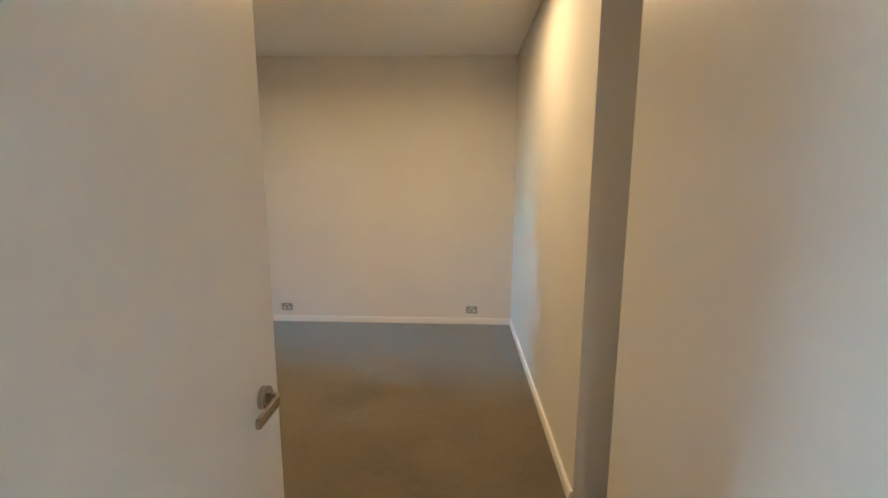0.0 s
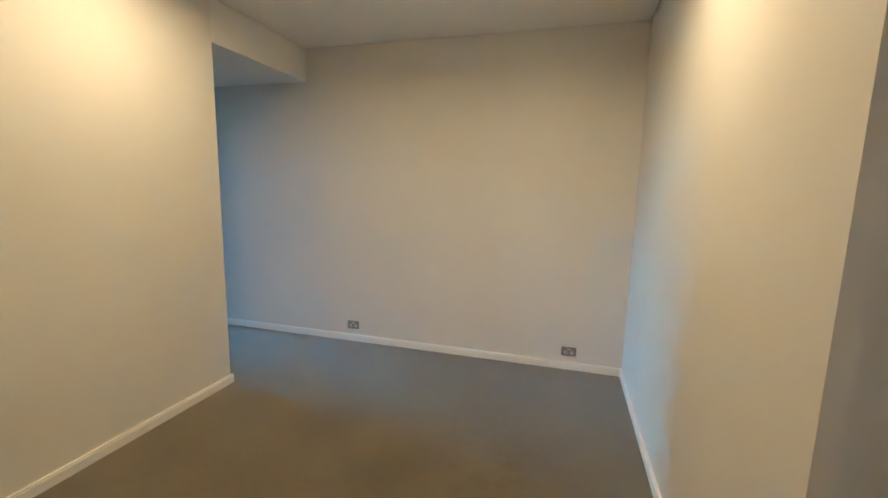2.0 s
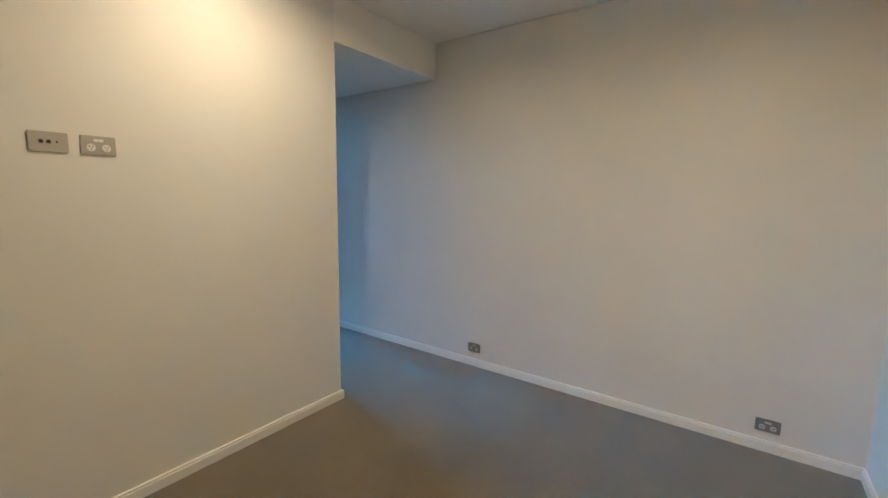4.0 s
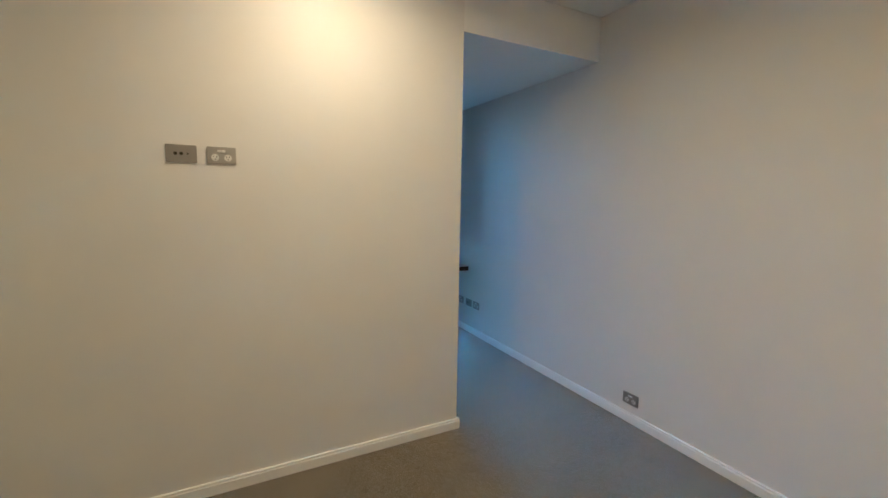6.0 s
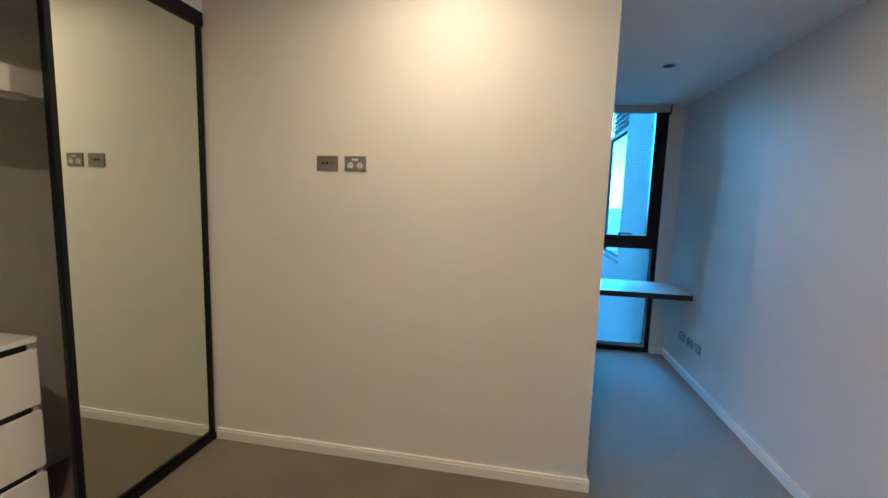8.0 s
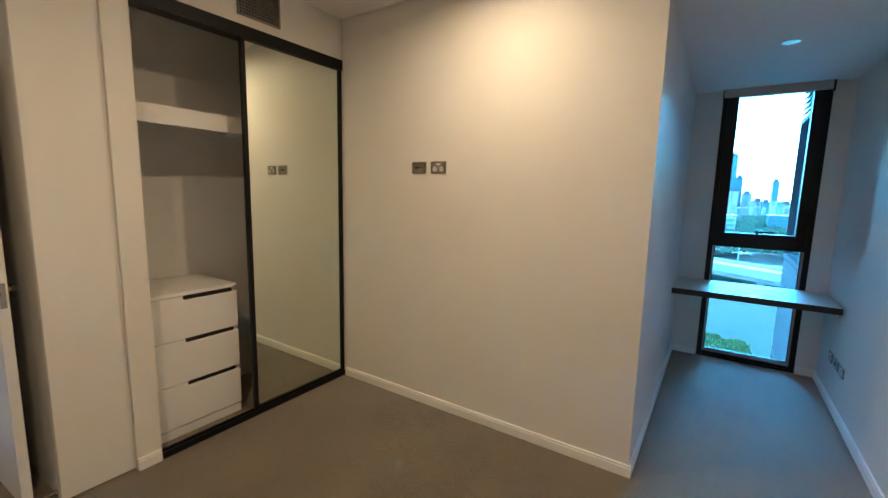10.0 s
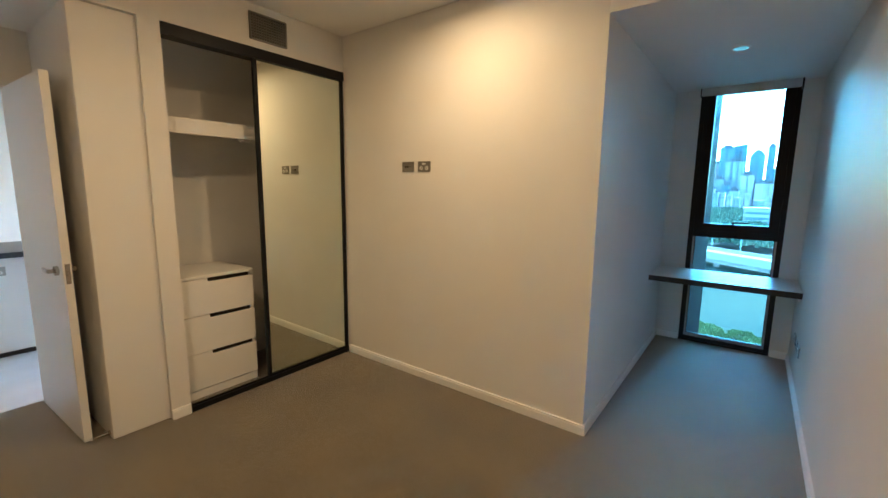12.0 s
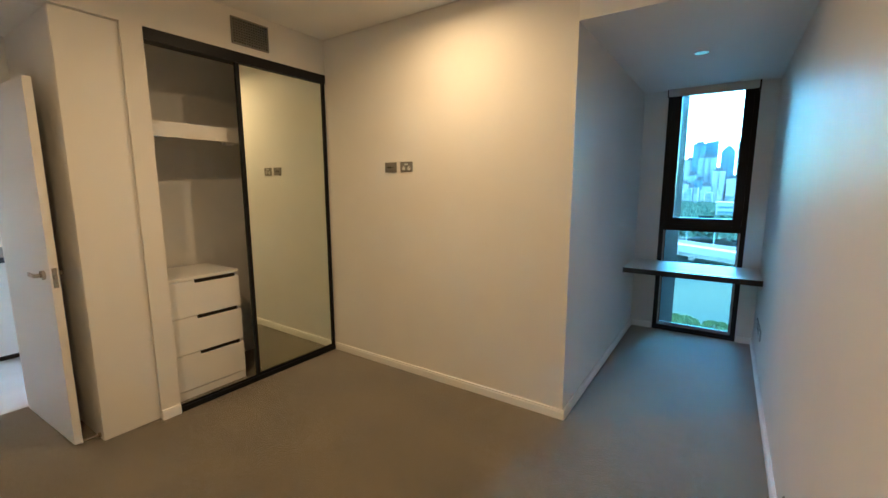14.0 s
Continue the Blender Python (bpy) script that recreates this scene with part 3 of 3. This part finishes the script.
part("head", boxes((-0.4275, 0.4245, -0.062, 0.062, 2.061, 2.0745), bevel=0.001), TRIM, part_frame)


def door_stop():
    t = thing("door_stop", "small satin metal door stop on the carpet behind the door", "door stop", at=pose(1.752, -2.222, 0))
    part("base", cyl(pose(-0.002 + 0.008, 0, 0.028, 0, 90), 0.014, 0.010, 20), NICKEL, t, smooth=True)
    part("rod", cyl(pose(0.048, 0, 0.028, 0, 90), 0.006, 0.080, 14), NICKEL, t, smooth=True)
    part("buffer", cyl(pose(0.090, 0, 0.028, 0, 90), 0.009, 0.010, 16), PLASTIC, t, smooth=True)
    return t


door_stop()

# ---- living area seen through the doorway ----
structure("wall_hall_back", boxes((-1.2, 5.2, -7.52, -7.40, 0, C)), PAINT, "white painted wall of the living area", "wall")
structure("wall_hall_left", boxes((-1.32, -1.2, -7.52, -5.67, 0, C), (-1.32, -1.2, -4.03, -2.88, 0, C), (-1.32, -1.2, -5.67, -4.03, 2.5, C)), PAINT, "white painted side wall of the living area", "wall")
structure("wall_hall_front", boxes((-1.2, 1.454, -3.17, -2.88, 0, C), (3.0, 5.2, -3.17, -3.05, 0, C)), PAINT, "white painted wall between living area and bedroom", "wall")
structure("wall_hall_window", boxes((5.2, 5.32, -7.52, -3.05, 0, C)), PAINT, "white painted end wall of the living area", "wall")
structure("ceiling_hall", boxes((-1.32, 5.32, -7.52, -3.17, C, C + 0.2)), CEILING, "flat white plaster ceiling of the living area", "ceiling")


# out-of-view glazing, added so that sky light reaches the living area
def added_hall_glazing():
    w = thing("window_2", "unseen full-height glazing added to let sky light into the living area", "window", kind="structure", at=pose(-1.26, -4.85, 0))
    for y in (-0.79, 0.0, 0.79):
        part("mullion", boxes((-0.04, 0.04, y - 0.03, y + 0.03, 0, 2.5), bevel=0.002), BLACK, w)
    for y in (-0.395, 0.395):
        p = part("pane", boxes((-0.004, 0.004, y - 0.364, y + 0.364, 0.005, 2.495)), CLEARGLASS, w)
        p.visible_shadow = False
    return w


added_hall_glazing()


def kitchen_island():
    t = thing("kitchen_island", "white kitchen island with a dark stone top", "kitchen island", at=pose(1.60, -4.72, 0))
    part("panel", boxes((-1.10, 1.10, -0.40, 0.43, 0.05, 0.838), bevel=0.002), LAMINATE, t)
    part("plinth", boxes((-1.08, 1.08, -0.36, 0.39, 0, 0.05)), SLOT, t, "dark recessed plinth")
    part("shadow_gap", boxes((-1.09, 1.09, -0.39, 0.42, 0.838, 0.858)), LAMINATE, t)
    part("benchtop", boxes((-1.15, 1.15, -0.45, 0.46, 0.858, 0.905), bevel=0.003), STONE, t, "dark stone slab")
    return t


kitchen_island()
copy_thing(first, pose(1.915, -4.29, 0.75, 0, 0, 90))["label"] = "steel double power outlet on the end of the kitchen island"

# ---- outside ----
G = -30.0
structure("ground", boxes((-4500, 4500, -4500, 4500, G - 1, G)), GROUND, "far green and grey city ground reaching the horizon", "ground")
structure("water", boxes((-215, -96, -400, 400, G, G + 0.15)), WATER, "still green-blue river below the window", "river")


def facade():
    t = thing("facade_return", "projecting tower facade of pale metal and reflective glass", "building facade", at=pose(-4.6, 1.25, 0))
    x0, x1 = -2.20, 2.13
    part("cladding", boxes((x0 + 0.02, x1, 0.10, 2.0, G, 9.0)), FACADE, t)
    part("column", boxes((-0.62, x1, 0.0, 0.10, G, 9.0), bevel=0.004), FACADE, t, "flat pale metal column")
    for z0 in (0.52, 3.62):
        part("pane", boxes((x0 + 0.06, -0.64, 0.050, 0.075, z0 + 0.08, z0 + 2.18)), FACADEGLASS, t, "sky-reflecting glass")
        frame_bm = boxes((x0, x0 + 0.06, 0.0, 0.10, z0, z0 + 2.24), (-0.68, -0.62, 0.0, 0.10, z0, z0 + 2.24),
                         (x0 + 0.06, -0.68, 0.0, 0.10, z0, z0 + 0.07), (x0 + 0.06, -0.68, 0.0, 0.10, z0 + 2.17, z0 + 2.24), bevel=0.003)
        part("pane_frame", frame_bm, FACADE, t)
        for i in range(5):
            z = z0 + 2.31 + i * 0.085
            bm = boxes((x0 + 0.03, -0.64, 0.0, 0.07, -0.008, 0.008))
            bmesh.ops.transform(bm, matrix=pose(0, 0, z, 28), verts=bm.verts[:])
            part("louvre", bm, LOUVRE, t)
        part("slab_edge", boxes((x0, -0.62, -0.03, 0.10, z0 + 2.74, z0 + 3.08), bevel=0.004), FACADE, t)
    part("spandrel_panel", boxes((x0, -0.64, 0.012, 0.10, -6.0, -1.02), (x0, -0.64, 0.012, 0.10, -1.0, 0.50), bevel=0.004), FACADE, t, "plain flat cladding panel")
    for z in (-1.22, -1.435, -1.62):
        part("bolt", cyl(pose(x0 + 0.10, 0.006, z, 90), 0.028, 0.014, 12), BLACK, t, "small dark fixing")
    return t


facade()
fin = thing("facade_fin", "pale metal fin beside the window outside", "building facade", at=pose(-3.2, 0.2, 0))
part("blade", boxes((-0.85, 0.74, -0.06, 0.055, G, 9.0), bevel=0.004), FACADE, fin)
structure("wall_tower", boxes((-2.60, -2.452, -14, 0.10, G, -0.13), (-2.60, -2.452, -14, 0.10, 2.5, 9), (-2.60, -2.452, 0.10, 1.24, G, -0.02), (-2.60, -2.452, 0.10, 1.24, 2.5, 9)),
          FACADE, "pale cladding of the tower around the window", "wall")


def viaduct():
    t = thing("viaduct", "pale concrete road viaduct over the river bank", "bridge", at=pose(-196, 0, G))
    def bow(y):
        return 0.72 * y - 0.0006 * y * y
    def strip(x0, x1, z0, z1):
        bm = bmesh.new()
        rows = []
        for i in range(41):
            y = -260 + 9.5 * i
            dx = bow(y)
            rows.append([bm.verts.new((x + dx, y, z)) for x, z in ((x0, z0), (x1, z0), (x1, z1), (x0, z1))])
        for p, q in zip(rows, rows[1:]):
            for k in range(4):
                bm.faces.new((p[k], p[(k + 1) % 4], q[(k + 1) % 4], q[k]))
        bm.faces.new(rows[0]), bm.faces.new(rows[-1])
        bmesh.ops.recalc_face_normals(bm, faces=bm.faces[:])
        return bm
    part("deck", strip(-9, 9, 4.0, 5.6), CONCRETE, t)
    part("girder", strip(-6, 6, 2.2, 4.0), CONCRETE, t)
    part("barrier", strip(8.6, 9.0, 5.6, 6.8), CONCRETE, t)
    part("barrier", strip(-9.0, -8.6, 5.6, 6.8), CONCRETE, t)
    part("rail", strip(8.7, 8.9, 7.2, 7.4), POST, t)
    for y in range(-210, 110, 25):
        dx = bow(y)
        part("pier", boxes((dx - 3, dx + 3, y - 1, y + 1, -0.1, 2.2), bevel=0.15), CONCRETE, t)
    return t


viaduct()


def street_lamp(x, y, z):
    t = thing("street_lamp", "tall pale street lamp with a curved arm on the viaduct", "street lamp", "viaduct lamps", at=pose(x, y, z))
    part("pole", cyl(pose(0, 0, 3.6), 0.13, 7.2, 10, r2=0.07), POST, t)
    part("arm", boxes((-0.05, 0.05, 0.0, 2.0, 7.1, 7.22)), POST, t)
    part("lamp_head", boxes((-0.14, 0.14, 1.8, 2.7, 7.02, 7.16), bevel=0.03), POST, t)
    return t


for y in (-30, -13, -2.6, 8, 24, 40):
    street_lamp(-196 + 0.72 * y - 0.0006 * y * y - 7.5, y, G + 5.6)


# far woods and river bank
def clumps(name, spots, mat, label, seed):
    """Tree crowns of many small leaf tufts, scattered in uneven heaps."""
    rng = np.random.default_rng(seed)
    verts, faces = [], []
    base = np.array([(0, 0, 1), (0.9, 0, -0.2), (-0.5, 0.8, -0.1), (-0.45, -0.8, -0.25)])
    tri = ((0, 1, 2), (0, 2, 3), (0, 3, 1))
    for x, y, z, r, h in spots:
        for _ in range(110):
            u = rng.normal(size=3)
            u /= np.linalg.norm(u)
            u[2] = abs(u[2]) * 0.9 - 0.15
            c = np.array((x, y, z + h * 0.55)) + u * np.array((r, r, h * 0.45)) * rng.uniform(0.55, 1.05)
            s = r * rng.uniform(0.10, 0.22)
            a = rng.uniform(0, 6.28)
            ca, sa = math.cos(a), math.sin(a)
            b = base * s * rng.uniform(0.7, 1.3, 3)
            b = np.stack((b[:, 0] * ca - b[:, 1] * sa, b[:, 0] * sa + b[:, 1] * ca, b[:, 2]), 1) + c
            k = len(verts)
            verts.extend(b.tolist())
            faces.extend([(k + p, k + q, k + w) for p, q, w in tri])
    me = bpy.data.meshes.new(name)
    me.from_pydata(verts, [], faces)
    me.materials.append(mat)
    return tagged(new(name, me), label, "trees", kind="stuff")


rng = np.random.default_rng(7)
woods = []
for _ in range(900):
    x = -rng.uniform(255, 640)
    y = rng.uniform(-0.16, 0.30) * -x
    if x < -228 + 0.72 * y:
        woods.append((x, y, G, rng.uniform(5, 9), rng.uniform(8, 15)))
clumps("far_woods", woods, LEAVES, "dense dark green trees between river and city", 3)
bank = [(-rng.uniform(84, 106), rng.uniform(-10, 7), G, rng.uniform(0.9, 1.8), rng.uniform(1.2, 2.6)) for _ in range(190)]
clumps("bank_bushes", bank, BRIGHTLEAF, "bright green bushes on the near river bank", 5)


# ---- city skyline ----
def tower(y0, y1, top, dist, mat, label, crown="flat", depth=26):
    s = dist / 900.0
    w, h = (y1 - y0) * s, (top - 1.5) * s + 1.5 - G
    t = thing("tower_block", label, "tower block", "city skyline", at=pose(-dist, (y0 + y1) / 2 * s, G))
    part("shaft", boxes((-depth, 0, -w / 2, w / 2, 0, h)), mat, t)
    for i in range(1, int(w / 7)):
        y = -w / 2 + i * w / int(w / 7)
        part("pier", boxes((0, 0.9, y - 0.45, y + 0.45, 0, h - 1)), FACADE, t)
    if crown == "flat":
        part("plant_room", boxes((-depth * 0.8, -depth * 0.2, -w * 0.3, w * 0.3, h, h + 5)), FACADE, t)
        part("parapet", boxes((-depth - 0.3, 0.5, -w / 2 - 0.3, w / 2 + 0.3, h - 1.2, h + 0.8)), FACADE, t)
    elif crown == "peak":
        part("roof", prism([(-w / 2, h), (w / 2, h), (w * 0.18, h + w * 0.42), (-w * 0.02, h + w * 0.50), (-w * 0.2, h + w * 0.40)], "x", -depth, 0), mat, t)
    elif crown == "slope":
        part("roof", prism([(-w / 2, h), (w / 2, h), (w / 2, h + w * 0.16)], "x", -depth, 0), mat, t)
    return t


for row in ((-59, -39, 76, 900, T_BLUE, "tall blue glass office tower", "flat"), (-39, -20, 78, 930, T_BLUE, "tall blue glass tower with a sloping top", "slope"),
            (-49, -22, 53, 850, T_GREY, "broad grey glass office tower", "flat"), (-15, 6, 61, 880, T_BLUE, "blue glass tower with a pointed crown", "peak"),
            (-25, -6, 29, 800, T_PALE, "pale stone apartment tower", "flat"), (-2, 8, 15, 790, T_PALE, "slim pale apartment tower", "flat"),
            (-70, -52, 49, 910, T_PALE, "pale grey office tower", "flat"), (-80, -69, 44, 920, T_GREY, "grey concrete office tower", "flat"),
            (9, 19, 76, 900, T_BLUE, "slim blue glass tower", "flat"), (19, 29, 38, 905, T_DARK, "dark glass office tower", "flat"),
            (-4, 25, 15, 840, T_PALE, "broad pale office block with many windows", "flat"), (-95, -80, 30, 940, T_GREY, "grey tower at the city edge", "flat"),
            (-64, -50, 22, 820, T_GREY, "mid-height grey office block", "flat"), (-52, -40, 12, 780, T_DARK, "low dark office block", "flat"),
            (-40, -26, 2, 760, T_GREY, "low grey office block", "flat"), (-78, -62, 6, 790, T_PALE, "low pale office block", "flat"),
            (30, 44, 10, 900, T_GREY, "low grey block at the skyline", "flat"), (46, 60, -2, 920, T_PALE, "low pale block at the skyline", "flat"),
            (71, 80, 31, 900, T_DARK, "lone dark apartment tower", "flat"), (84, 100, -6, 950, T_GREY, "low grey far city block", "flat"),
            (104, 118, -3, 960, T_PALE, "low pale far city block", "flat"), (122, 140, -5, 980, T_GREY, "low grey far city block", "flat"), (60, 70, -4, 880, T_DARK, "low dark far city block", "flat")):
    tower(*row)


def low_block(y0, y1, top, dist, mat, label):
    s = dist / 900.0
    t = thing("low_building", label, "building", "low buildings by the trees", at=pose(-dist, (y0 + y1) / 2 * s, G))
    w, z1 = (y1 - y0) * s, (top - 1.5) * s + 1.5 - G
    part("wall", boxes((-14, 0, -w / 2, w / 2, 0, z1)), mat, t)
    part("roof", boxes((-14.4, 0.4, -w / 2 - 0.4, w / 2 + 0.4, z1, z1 + 0.7)), CONCRETE, t)
    for k in range(2):
        z = z1 - 2.6 - 3.4 * k
        part("window", boxes((0, 0.15, -w / 2 + 1, w / 2 - 1, z - 0.8, z + 0.8)), T_DARK, t, "dark ribbon window")
    return t


low_block(-14, 26, -30, 330, CONCRETE, "white flat-roofed building among the trees")
low_block(71, 124, -27, 380, T_DARK, "long blue-grey shed by the river")
for k in range(26):
    y = -90 + k * 9.5 + rng.uniform(-2, 2)
    low_block(y, y + rng.uniform(6, 10), rng.uniform(-16, -2), rng.uniform(620, 760), (T_GREY, T_PALE, CONCRETE)[k % 3], "low far city building above the trees")
